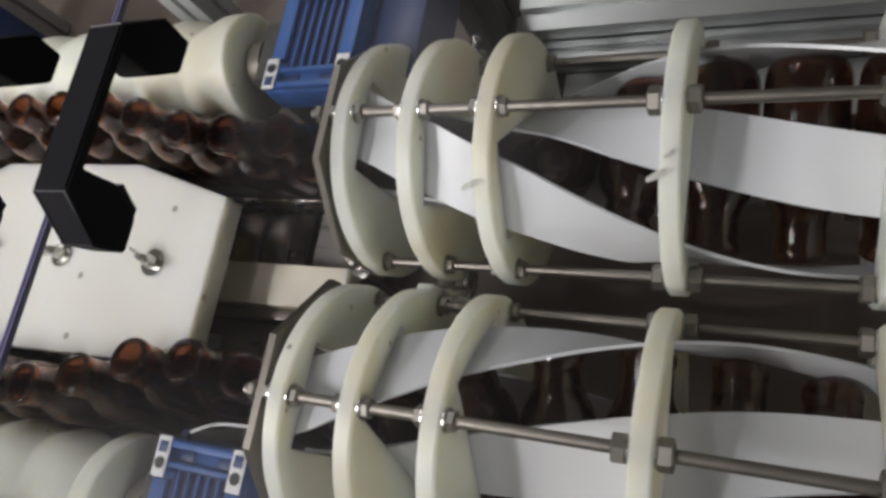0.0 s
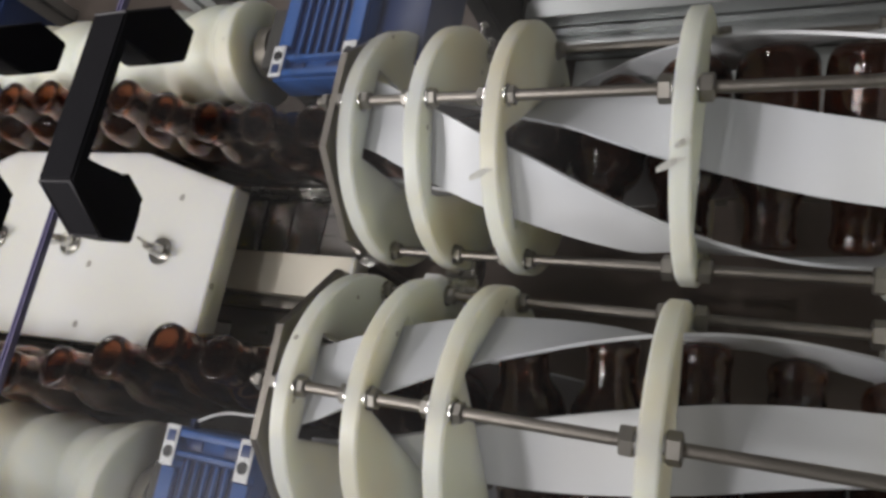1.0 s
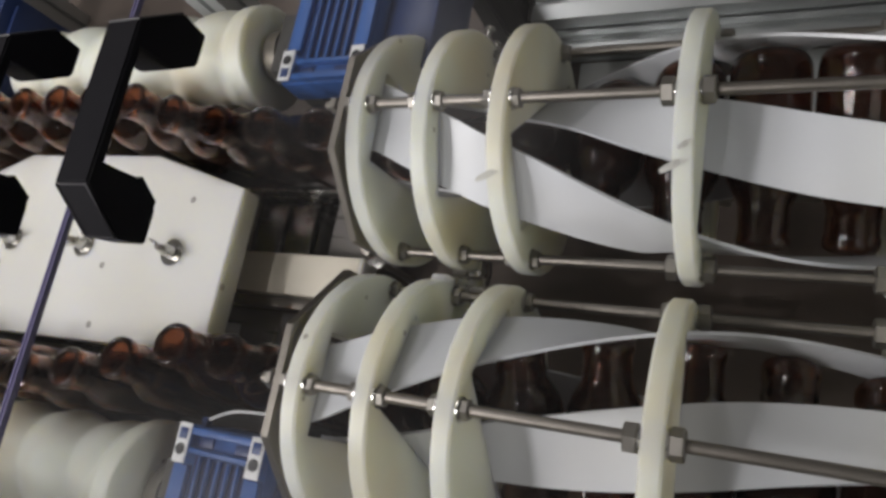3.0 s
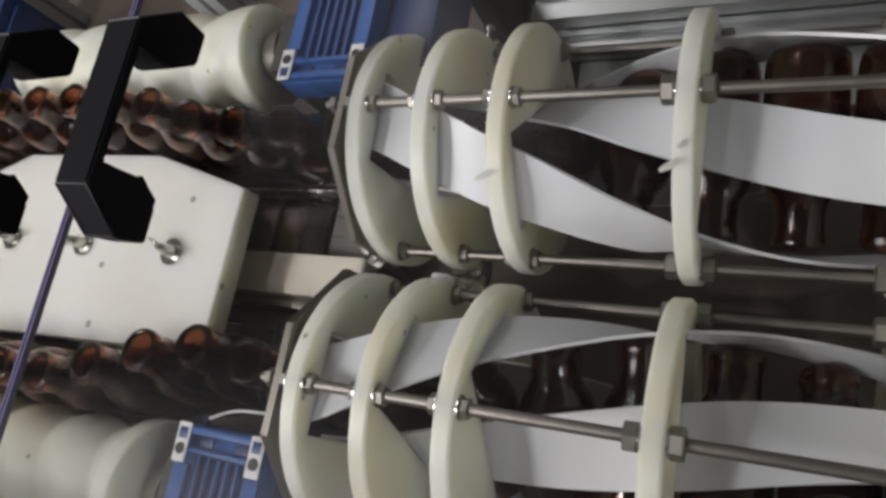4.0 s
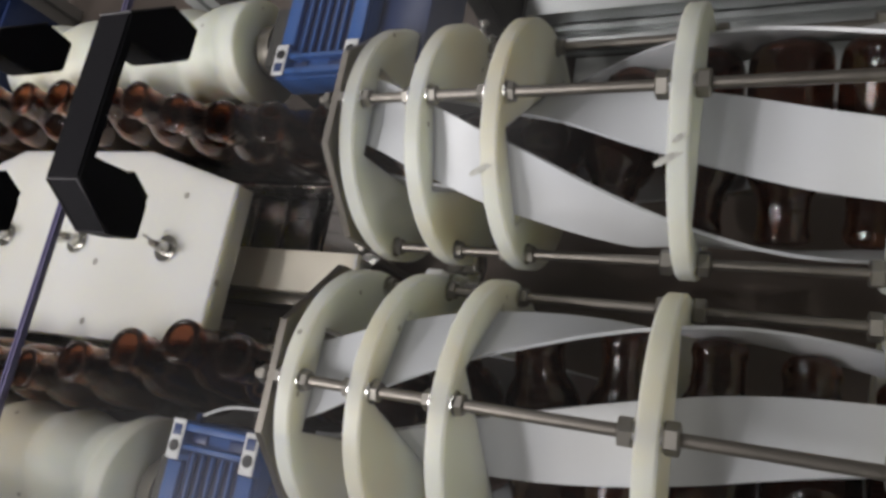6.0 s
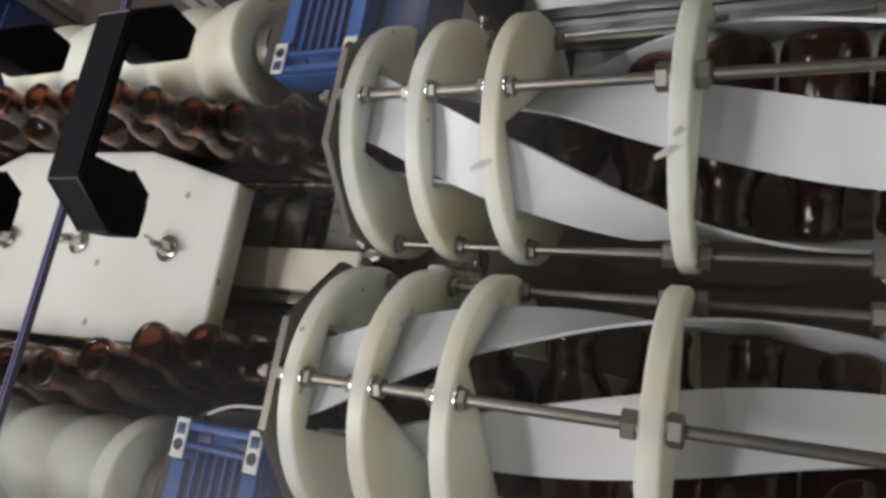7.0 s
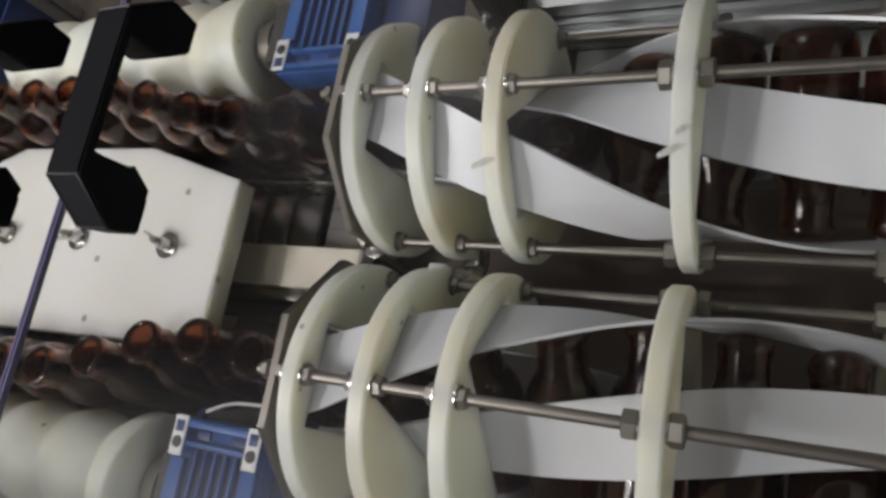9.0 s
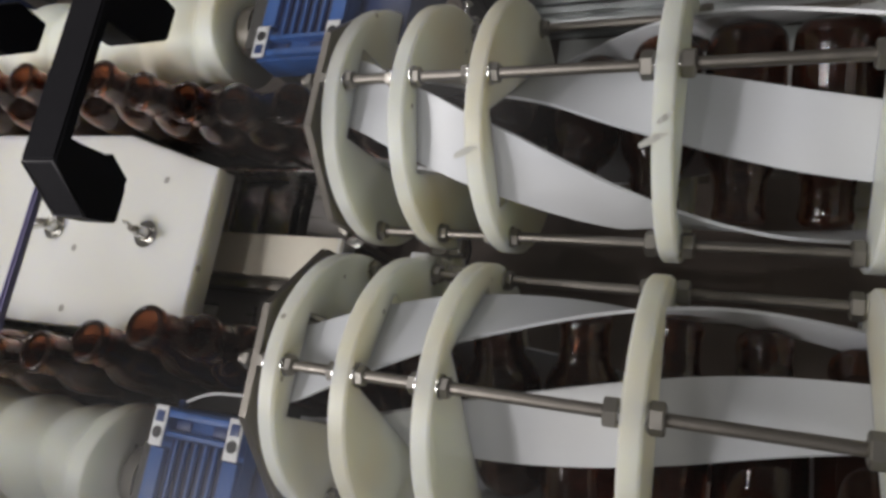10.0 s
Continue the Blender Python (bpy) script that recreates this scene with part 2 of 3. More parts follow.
profile_rail("frame_rail", "slotted aluminium frame rail along the bottle line", 0.75, pose(-0.165, 0.279, -0.10))
for px, py, turn, tint in ((-0.196, 0.287, 0, DARK), (-0.865, 0.345, 0, ALU), (-0.545, 0.322, 0, PANEL)):
    profile_rail("frame_post", "upright slotted aluminium post on the machine bed", 0.62, pose(px, py, -0.1245, 0, -90, turn), 0.04, tint)

profile_rail("frame_rail", "slim slotted aluminium rail in front of the frame rail", 0.70, pose(-0.15, 0.2475, -0.1075), 0.02)
# thin pale sheet added to match a paler area beside the rail
ledge = thing("pale_bed_sheet", "pale grey sheet added where the bed is paler beside the rail", "machine part")
part("sheet", box(-0.125, 0.55, 0.168, 0.2365, -0.1248, -0.118, 0.001), PANEL, ledge)

# unseen sheets added to keep light off the near screw and cage end
guard = thing("shade_sheets", "unseen grey sheets added to shade the near line", "machine guard")
part("sheet", box(-1.55, -0.2755, -0.3035, -0.3000, -0.1245, 0.34, 0.0008), BLOCK_GREY, guard)
part("raised_sheet", box(-0.170, 0.54, -0.3035, -0.3000, 0.25, 0.60, 0.0008), BLOCK_GREY, guard, "raised unseen sheet that shades the near cage's right end")
for x in (-0.170, 0.500):
    part("post", box(x, x + 0.026, -0.3300, -0.3040, -0.1245, 0.60, 0.002), ALU, guard, "square aluminium post")
part("top_edge", box(-1.55, -0.30, -0.3090, -0.2990, 0.3405, 0.352, 0.002), ALU, guard, "aluminium top edge")

# ---- conveyors ----
for sgn in (1, -1):
    cv = thing("conveyor", "narrow dark conveyor with a thin steel side rail", "conveyor", "bottle conveyors")
    part("belt", box(-1.5, -0.235, *sorted((sgn * 0.0875, sgn * 0.150)), -0.080, -0.0562, 0.002), BELT, cv, "dark smooth belt")
    part("inner_rail", box(-1.5, -0.232, *sorted((sgn * 0.0825, sgn * 0.0845)), -0.125, -0.0565, 0.0005), BRIGHT, cv, "bright thin steel rail")
    part("side_sheet", box(-0.327 if sgn > 0 else -1.5, -0.232, *sorted((sgn * 0.0270, sgn * 0.0820)), -0.085, -0.082, 0.0005), SHEET, cv, "dull stainless sheet")
    part("outer_rail", box(-1.5, -0.235, *sorted((sgn * 0.152, sgn * 0.156)), -0.125, -0.045, 0.0008), STEEL, cv)
bar = thing("centre_bar", "dull aluminium bar between the two conveyors", "machine part")
part("bar", box(-1.5, -0.272, -0.0155, 0.0215, -0.075, -0.052, 0.0012), BARMETAL, bar)
part("lip", box(-1.5, -0.300, -0.026, -0.0165, -0.080, -0.062, 0.001), STEEL, bar, "bright steel lip")
part("joint_plate", box(-0.432, -0.4035, -0.0560, -0.0430, -0.0818, -0.0795, 0.0005), LABEL, bar, "small pale joint plate")
part("joint_plate", box(-0.4025, -0.3620, -0.0575, -0.0400, -0.0818, -0.0770, 0.0005), SHEET, bar, "dull steel joint plate")
part("foot", box(-0.40, -0.34, -0.02, 0.02, -0.125, -0.0755, 0.002), DARK, bar)


# ---- slat chain that runs beside the bar ----
CHAIN_X, CHAIN_R, CHAIN_Z, CHAIN_N = (-0.622, -0.352), 0.016, -0.1025, 18
CHAIN_LONG = 2 * (CHAIN_X[1] - CHAIN_X[0]) + 2 * math.pi * CHAIN_R
LINK = CHAIN_LONG / CHAIN_N
chain = thing("slat_chain", "narrow worn stainless slat chain running in a loop", "conveyor chain", at=pose(0, 0.0545, CHAIN_Z))
knuckle = [(LINK / 2 - 0.0042 + 0.0034 * math.cos(a), 0.0002 + 0.0030 * math.sin(a)) for a in [math.pi * k / 6 for k in range(7)]]
SLAT = mesh_of(prism([(-LINK / 2 + 0.0004, -0.0014)] + [(LINK / 2 - 0.0008, -0.0014)] + knuckle + [(LINK / 2 - 0.012, 0.0010), (0.0, 0.0016), (-LINK / 2 + 0.004, 0.0012), (-LINK / 2 + 0.0004, 0.0002)], -0.0262, 0.0262, "y"), "slat", CHAIN, 35)
SLATS = [part("slat", SLAT, None, chain) for k in range(CHAIN_N)]


def slat_pose(way):
    """The place on the chain's loop after a way of so many metres."""
    run = CHAIN_X[1] - CHAIN_X[0]
    way %= CHAIN_LONG
    if way < run:
        return pose(CHAIN_X[0] + way, 0, CHAIN_R)
    way -= run
    if way < math.pi * CHAIN_R:
        a = way / CHAIN_R
        return pose(CHAIN_X[1] + CHAIN_R * math.sin(a), 0, CHAIN_R * math.cos(a), 0, math.degrees(a))
    way -= math.pi * CHAIN_R
    if way < run:
        return pose(CHAIN_X[1] - way, 0, -CHAIN_R, 0, 180)
    a = math.pi + (way - run) / CHAIN_R
    return pose(CHAIN_X[0] + CHAIN_R * math.sin(a), 0, CHAIN_R * math.cos(a), 0, math.degrees(a))


# ---- centre guide plate with wing nuts ----
plate = thing("guide_plate", "thick white polyethylene guide plate with cut corners and wing nuts", "guide plate")
PTS = ((-0.364, 0.061), (-0.474, 0.0915), (-0.655, 0.0935), (-0.715, 0.070), (-0.715, -0.070), (-0.655, -0.0885), (-0.43, -0.0825), (-0.364, -0.070))
part("slab", prism(PTS, -0.017, 0.005, "z", 0.0012), HDPE, plate, smooth=0)
part("spacer", box(-0.62, -0.42, -0.015, 0.015, -0.0515, -0.0175, 0.002), STEEL, plate)


def wing_nut(parent, x, y, z, turn):
    ob = part("wing_nut", lathe([(0.0, 0.0135), (0.0035, 0.0130), (0.0050, 0.009), (0.0062, 0.0005), (0.0, 0.0005)], 20), BRIGHT, parent, "bright wing nut on a washer", at=pose(x, y, z + 0.0012, 0, 0, turn))
    part("washer", lathe([(0.0035, 0.0), (0.0118, 0.0), (0.0121, 0.0006), (0.0118, 0.0014), (0.0035, 0.0014)], 28, closed=True), BRIGHT, ob, at=pose(0, 0, -0.001))
    for s in (1, -1):
        bm = bmesh.new()
        prof = ((0.003, 0.004), (0.008, 0.005), (0.0150, 0.0105), (0.0158, 0.0155), (0.0130, 0.0170), (0.0095, 0.0135), (0.0035, 0.0105))
        a = [bm.verts.new((s * px, -0.0011, pz)) for px, pz in prof]
        b = [bm.verts.new((s * px, 0.0011, pz)) for px, pz in prof]
        bm.faces.new(a), bm.faces.new(b[::-1])
        for i in range(len(prof)):
            j = (i + 1) % len(prof)
            bm.faces.new((a[i], b[i], b[j], a[j]))
        bmesh.ops.bevel(bm, geom=list(bm.edges), offset=0.0005, segments=1, affect="EDGES")
        part("wing", bm, BRIGHT, ob)
    part("stud", lathe([(0.0, 0.018), (0.0026, 0.0175), (0.0028, 0.0), (0.0, 0.0)], 14), STEEL, ob)
    return ob


wing_nut(plate, -0.424, 0.000, 0.005, 152)
wing_nut(plate, -0.537, 0.002, 0.005, 205)
wing_nut(plate, -0.641, 0.003, 0.005, 170)


# ---- feed screws ----
def screw_mesh(hand):
    """A bar with one deep round groove that winds about x; hand is +1 or -1."""
    bm = bmesh.new()
    x0, x1, nx, ns = -0.31, 0.0, 190, 64
    rings = []
    for i in range(nx + 1):
        x = x0 + (x1 - x0) * i / nx
        ring = []
        for k in range(ns):
            a = 2 * math.pi * k / ns
            u = x / THREAD - hand * a / (2 * math.pi)
            r = 0.0460 - 0.0070 * (1 - abs(math.cos(math.pi * u)) ** 1.2)
            end = max(0.0, min(1.0, (x1 - 0.014 - x) / 0.016))
            end = end * end * (3 - 2 * end)
            r = r * end + (0.0470 if hand < 0 else 0.0520) * (1 - end)
            r -= max(0.0, x - x1 + 0.0015)
            ring.append(bm.verts.new((x, r * math.cos(a), r * math.sin(a))))
        rings.append(ring)
    for a, b in zip(rings, rings[1:]):
        for k in range(ns):
            bm.faces.new((a[k], b[k], b[(k + 1) % ns], a[(k + 1) % ns]))
    bm.faces.new(rings[0]), bm.faces.new(rings[-1][::-1])
    return bm


SCREWS = []
for sgn in (1, -1):
    sc = thing("feed_screw", "ivory plastic feed screw with a deep round groove", "feed screw", "feed screws", pose(-0.372, sgn * 0.188, 0.0))
    part("screw", screw_mesh(-sgn), NYLON, sc, smooth=50)
    part("shaft", lathe([(0.0, -1.0), (0.010, -1.0), (0.010, 0.050), (0.009, 0.052), (0.0, 0.052)], 24, "x"), STEEL, sc)
    SCREWS.append((sc, sgn))
    bb = thing("bearing_block", "dark bearing block that carries the feed screw", "bearing", "bearing blocks")
    part("housing", box(-0.352, -0.330, *sorted((sgn * 0.160, sgn * 0.216)), -0.124, 0.024, 0.002), DARK, bb)
    part("flange", lathe([(0.0105, -0.366), (0.024, -0.366), (0.025, -0.353), (0.0105, -0.353)], 28, "x", closed=True), STEEL, bb, at=pose(0, sgn * 0.188, 0))


# navy box added to darken the far corner beyond the screw
corner_box = thing("dark_corner_box", "dark navy box added to darken the far corner", "gear housing")
part("housing", box(-0.860, -0.706, 0.128, 0.262, -0.1245, 0.058, 0.004), NAVY, corner_box)
part("cover", box(-0.7055, -0.7000, 0.140, 0.250, -0.100, 0.046, 0.002), NAVY, corner_box, "navy plate on the added box")
part("seal", lathe([(0.0105, -0.6995), (0.026, -0.6995), (0.026, -0.692), (0.0105, -0.692)], 28, "x", closed=True), DARK, corner_box, "dark ring where the shaft meets the added box", at=pose(0, 0.188, 0))


# ---- blue blocks ----
def blue_block(sgn):
    ob = thing("sensor_block", "ribbed blue plastic block with white corner labels beside the bottle line", "sensor block", "blue blocks")
    y0, y1 = (0.133, 0.235) if sgn < 0 else (0.138, 0.240)
    dx = 0.006 if sgn > 0 else 0.0
    def b(name, x0, x1, ya, yb, z0, z1, mat, label="", bev=0.001, parent=ob):
        return part(name, box(x0 + dx, x1 + dx, *sorted((sgn * ya, sgn * yb)), z0, z1, bev), mat, parent, label)
    b("body", -0.328, -0.250, y0, y1, 0.012 if sgn > 0 else -0.020, 0.038, BLUE)
    b("side_plate", -0.3345, -0.3285, y0 + 0.018, y1, -0.015, 0.034, HDPE if sgn < 0 else PANEL, "pale side plate")
    b("bracket", -0.318, -0.262, y0 + 0.035, y1 - 0.006, -0.0300, 0.0115 if sgn > 0 else -0.0205, NAVY, "dark bracket under the block")
    # thin dark panel lies on the flat top; no recess is cut
    b("recess", -0.3120, -0.2640, y0 + 0.020, y1 - 0.006, 0.0381, 0.0388, DEEP, "thin dark blue panel under the ribs", 0.0002)
    for x in (-0.3260, -0.2630):
        b("rim", x, x + 0.0125, y0 + 0.027, y1 - 0.002, 0.0381, 0.0432, BLUE, bev=0.0008)
    for i in range(5):
        x = -0.3058 + i * 0.0086
        b("rib", x, x + 0.0021, y0 + 0.020, y1 - 0.012, 0.0389, 0.0430, BLUE, bev=0.0005)
    b("clip", -0.3100, -0.2960, y1 - 0.022, y1 - 0.002, 0.0435, 0.0500, DEEP, "dark blue clip", 0.0010)
    knob = part("knob", lathe([(0.0, 0.012), (0.0050, 0.0115), (0.0066, 0.009), (0.0066, 0.0), (0.0, 0.0)], 20), DARK, ob, "dark round knob", at=pose(-0.286 + dx, sgn * (y1 - 0.010), 0.0432))
    part("screw_head", lathe([(0.0, 0.0018), (0.0030, 0.0014), (0.0034, 0.0), (0.0, 0.0)], 14), BRIGHT, knob, at=pose(0, 0, 0.0121))
    b("ridge", -0.327, -0.251, y0 + 0.001, y0 + 0.006, 0.0381, 0.0450, BLUE, bev=0.0008)
    b("ridge", -0.314, -0.263, y0 + 0.0150, y0 + 0.0185, 0.0381, 0.0445, BLUE, bev=0.0006)
    # dark plates on the flat top; their colour stands in for shaded slots
    for x in (-0.3110, -0.2790):
        b("slot", x, x + 0.0125, y0 + 0.0070, y0 + 0.0140, 0.0381, 0.0392, DEEP, "thin dark plate that stands for a slot", 0.0002)
    b("rear_housing", -0.249, -0.205, y0 + 0.015, y1 + 0.02, -0.030, 0.026, NAVY, "dark navy rear housing")
    b("pedestal", -0.320, -0.215, y0 + 0.03, y1 - 0.01, -0.125, -0.0305, DARK)
    for x in (-0.3265, -0.2615):
        lab = b("corner_label", x, x + 0.0115, y0 - 0.001, y0 + 0.026, 0.0452, 0.0462, LABEL, "white label with a black dot", bev=0.0003)
        part("dot", lathe([(0.0, 0.0007), (0.0039, 0.0007), (0.0041, 0.0), (0.0, 0.0)], 20), INK, lab, at=pose(x + dx + 0.0058, sgn * (y0 + 0.017), 0.0463))
        part("square", box(-0.0036, 0.0036, -0.0040, 0.0036, 0, 0.0006, 0.0002), DEEP, lab, at=pose(x + dx + 0.0060, sgn * (y0 + 0.006), 0.0463))
    return ob


for sgn in (1, -1):
    blue_block(sgn)


# ---- twist cages ----
def disc_mesh(angle, hand):
    """A thick round disc with a slot that lets a bottle through, leaning by angle."""
    bm = bmesh.new()
    hu, hv = 0.0665, 0.0325
    corner = math.atan2(hv, hu)
    angs = sorted({2 * math.pi * k / 120 for k in range(120)} | {a % (2 * math.pi) for a in (corner, -corner, math.pi - corner, math.pi + corner)})
    ux, uz = -hand * math.sin(radians(angle)), math.cos(radians(angle))
    outer, inner = [], []
    for a in angs:
        c, s = math.cos(a), math.sin(a)
        k = min(hu / abs(c) if abs(c) > 1e-9 else 9, hv / abs(s) if abs(s) > 1e-9 else 9)
        e = (c * ux - s * uz, c * uz + s * ux)
        outer.append((RING * e[0], RING * e[1]))
        inner.append((k * e[0], k * e[1]))
    n, h, ch = len(angs), THICK / 2, 0.0012
    layers = [(outer, -h, 1 - ch / RING), (outer, -h + ch, 1), (outer, h - ch, 1), (outer, h, 1 - ch / RING), (inner, h, 1), (inner, -h, 1)]
    rings = [[bm.verts.new((x, p[0] * f, p[1] * f)) for p in pts] for pts, x, f in layers]
    for i in range(6):
        a, b = rings[i], rings[(i + 1) % 6]
        for k in range(n):
            bm.faces.new((a[k], a[(k + 1) % n], b[(k + 1) % n], b[k]))
    return bm


def strip_mesh(off, side, half, slip, hand, x0, x1):
    """A guide strip that winds with the bottles. off: its distance from the axis; side: 0 mouth, 1 top flank, 2 base, 3 lower flank."""
    bm = bmesh.new()
    n, t = 90, 0.0022
    rings = []
    for i in range(n + 1):
        x = x0 + (x1 - x0) * i / n
        a = radians(lean(x, hand))
        m, w = Vector((0, -hand * math.sin(a), math.cos(a))), Vector((0, hand * math.cos(a), math.sin(a)))
        d, s = ((m, w), (w, m), (-m, w), (-w, m))[side]
        ripple = 0.0006 * math.sin(31 * x + side)
        ring = []
        low = half * (1 - 1.2 * min(1.0, max(0.0, (x + 0.03) / 0.07))) if side == 0 else half
        thin = 0.0038 * min(1.0, max(0.0, (x - 0.02) / 0.13)) if side == 1 and hand < 0 else 0.0
        low -= thin
        high = half - thin - (0.0035 * math.exp(-((x + 0.080) / 0.03) ** 2) if side == 1 and hand > 0 else 0.0)
        for o, k in ((off + ripple, -low), (off + ripple, high), (off + t + ripple, high), (off + t + ripple, -low)):
            ring.append(bm.verts.new(Vector((x, 0, 0)) + d * o + s * (k + slip)))
        rings.append(ring)
    for a, b in zip(rings, rings[1:]):
        for k in range(4):
            bm.faces.new((a[k], a[(k + 1) % 4], b[(k + 1) % 4], b[k]))
    bm.faces.new(rings[0]), bm.faces.new(rings[-1][::-1])
    return bm


def hex_nut(across, height):
    bm = bmesh.new()
    r = across / math.sqrt(3)
    prof = ((0.86, 0), (1.0, 0.12), (1.0, 0.88), (0.86, 1))
    rings = [[bm.verts.new((h * height, r * f * math.cos(k * math.pi / 3), r * f * math.sin(k * math.pi / 3))) for k in range(6)] for f, h in prof]
    for a, b in zip(rings, rings[1:]):
        for k in range(6):
            bm.faces.new((a[k], a[(k + 1) % 6], b[(k + 1) % 6], b[k]))
    bm.faces.new(rings[0]), bm.faces.new(rings[-1][::-1])
    return mesh_of(bm, "nut", ZINC, 30)


NUT_SMALL, NUT_LARGE = hex_nut(0.0108, 0.0050), hex_nut(0.0145, 0.0075)
WASHER = mesh_of(lathe([(0.0040, 0.0), (0.0072, 0.0), (0.0072, 0.0012), (0.0040, 0.0012)], 24, "x", closed=True), "washer", BRIGHT)


def rod_mesh(x0, x1, r=0.0035):
    """A threaded rod: fine rounded ridges."""
    prof, n = [(0.0, x0), (r * 0.8, x0)], int((x1 - x0) / 0.00125)
    for i in range(n):
        x = x0 + (x1 - x0) * (i + 0.5) / n
        prof += [(r, x), (r * 0.93, x + 0.0006)]
    prof += [(r * 0.8, x1), (0.0, x1)]
    return lathe(prof, 14, "x")


ROD = mesh_of(rod_mesh(-0.238, 0.30), "rod", STEEL, 60)


def twist_cage(sgn):
    ob = thing("twist_cage", "cage of ivory plastic discs, steel rods and twisted white strips", "twist cage", "twist cages", pose(0, sgn * AXIS, 0))
    oct8 = [(0.0905 * math.cos(math.pi / 8 + k * math.pi / 4), 0.0905 * math.sin(math.pi / 8 + k * math.pi / 4)) for k in range(8)]
    bm = bmesh.new()
    a = radians(lean(-0.222, sgn))
    m, w = (-sgn * math.sin(a), math.cos(a)), (sgn * math.cos(a), math.sin(a))
    inn = [(m[0] * p + w[0] * q, m[1] * p + w[1] * q) for p, q in ((0.0665, 0.0325), (-0.0665, 0.0325), (-0.0665, -0.0325), (0.0665, -0.0325))]
    angs = [2 * math.pi * k / 96 for k in range(96)]

    def edge(poly, ang):
        best = 0.2
        d = (math.cos(ang), math.sin(ang))
        for i in range(len(poly)):
            p, q = poly[i], poly[(i + 1) % len(poly)]
            e = (q[0] - p[0], q[1] - p[1])
            det = d[0] * -e[1] + d[1] * e[0]
            if abs(det) < 1e-12:
                continue
            tt = (p[0] * -e[1] + p[1] * e[0]) / det
            uu = (d[0] * p[1] - d[1] * p[0]) / det
            if tt > 0 and -1e-9 <= uu <= 1 + 1e-9:
                best = min(best, tt)
        return best * d[0], best * d[1]
    rings = [[bm.verts.new((x, *edge(pl, t))) for t in angs] for pl, x in ((oct8, -0.2265), (oct8, -0.2215), (inn, -0.2215), (inn, -0.2265))]
    for i in range(4):
        p, q = rings[i], rings[(i + 1) % 4]
        for k in range(96):
            bm.faces.new((p[k], p[(k + 1) % 96], q[(k + 1) % 96], q[k]))
    part("mount_plate", bm, STEEL, ob, "eight-sided dull steel mounting plate", smooth=0)
    for x in DISCS:
        part("disc", disc_mesh(lean(x, sgn), sgn), NYLON, ob, at=pose(x, 0, 0))
    for off, side, half, slip in ((0.0636, 0, 0.0240, 0.0015), (0.0292, 1, 0.0231, 0.0022), (0.0636, 2, 0.0240, 0.0), (0.0292, 3, 0.0231, 0.0)):
        part("guide_strip", strip_mesh(off, side, half, slip, sgn, -0.222, 0.29), STRIP, ob, "thin twisted white plastic strip", smooth=60)
    for k in range(4):
        y, z = BOLT * math.sin(k * math.pi / 2), BOLT * math.cos(k * math.pi / 2)
        part("rod", ROD, None, ob, "threaded steel rod", at=pose(0, y, z))
        for i, x in enumerate(DISCS):
            big = i >= 3
            nut, h = (NUT_LARGE, 0.0075) if big else (NUT_SMALL, 0.0050)
            part("nut", nut, None, ob, at=pose(x + THICK / 2 + 0.0013, y, z, 17 * k + 23 * i))
            part("nut", nut, None, ob, at=pose(x - THICK / 2 - 0.0013 - h, y, z, 11 * k + 31 * i))
            part("washer", WASHER, None, ob, at=pose(x + THICK / 2 + 0.0001, y, z))
            part("washer", WASHER, None, ob, at=pose(x - THICK / 2 - 0.0013, y, z))
        part("nut", NUT_SMALL, None, ob, at=pose(-0.2335, y, z, 9 * k))
    return ob


CAGES = {sgn: twist_cage(sgn) for sgn in (1, -1)}


def small_screw(parent, x, ang, length=0.010):
    """A pan-head screw that stands out of a disc's rim."""
    a = radians(ang)
    m = pose(x, RING * math.sin(a), RING * math.cos(a), -ang)
    return part("screw", lathe([(0.0, length + 0.003), (0.0034, length + 0.0026), (0.0043, length + 0.0012), (0.0043, length), (0.0017, length), (0.0017, -0.004), (0.0, -0.004)], 14), BRIGHT, parent, "small pan-head screw", at=m)


for i, ang in ((1, 84), (1, 96), (3, 91)):
    small_screw(CAGES[1], DISCS[i] + (0.001 if ang < 90 else -0.001), ang)
part("shim", prism(((-0.009, -0.004), (0.008, -0.004), (0.009, 0.0030), (-0.004, 0.0042)), -0.006, 0.006, "x", 0.0006), HDPE, CAGES[-1], "pale shim wedged on the rim", at=pose(DISCS[1] - 0.001, RING * math.sin(radians(84)), RING * math.cos(radians(84)), -84))

# pieces of old tape on two disc rims
TAPE = material("old_clear_tape", (0.58, 0.58, 0.54), 0.35, vary=0.35, scale=300, bump=0.4, bump_scale=500)


def tape(parent, x, ang, wide, tall, turn):
    bm = bmesh.new()
    n = 7
    rows = []
    for i in range(n):
        u = i / (n - 1) - 0.5
        k = [bm.verts.new((u * wide + 0.12 * tall * v, v * tall * (0.7 + 0.3 * math.sin(5 * u + 2)), 0.0009 + 0.0011 * math.sin(9 * u + 3 * v) + h)) for v in (-0.5, 0.5) for h in (0.0, 0.0004)]
        rows.append(k)
    for p, q in zip(rows, rows[1:]):
        for a, b in ((0, 1), (1, 3), (3, 2), (2, 0)):
            bm.faces.new((p[a], p[b], q[b], q[a]))
    bm.faces.new([rows[0][k] for k in (0, 1, 3, 2)]), bm.faces.new([rows[-1][k] for k in (2, 3, 1, 0)])
    a = radians(ang)
    return part("tape", bm, TAPE, parent, "scrap of old clear tape", at=pose(x, RING * math.sin(a), RING * math.cos(a), -ang, 0, turn))


tape(CAGES[1], DISCS[2] - 0.004, -33, 0.017, 0.0042, 28)
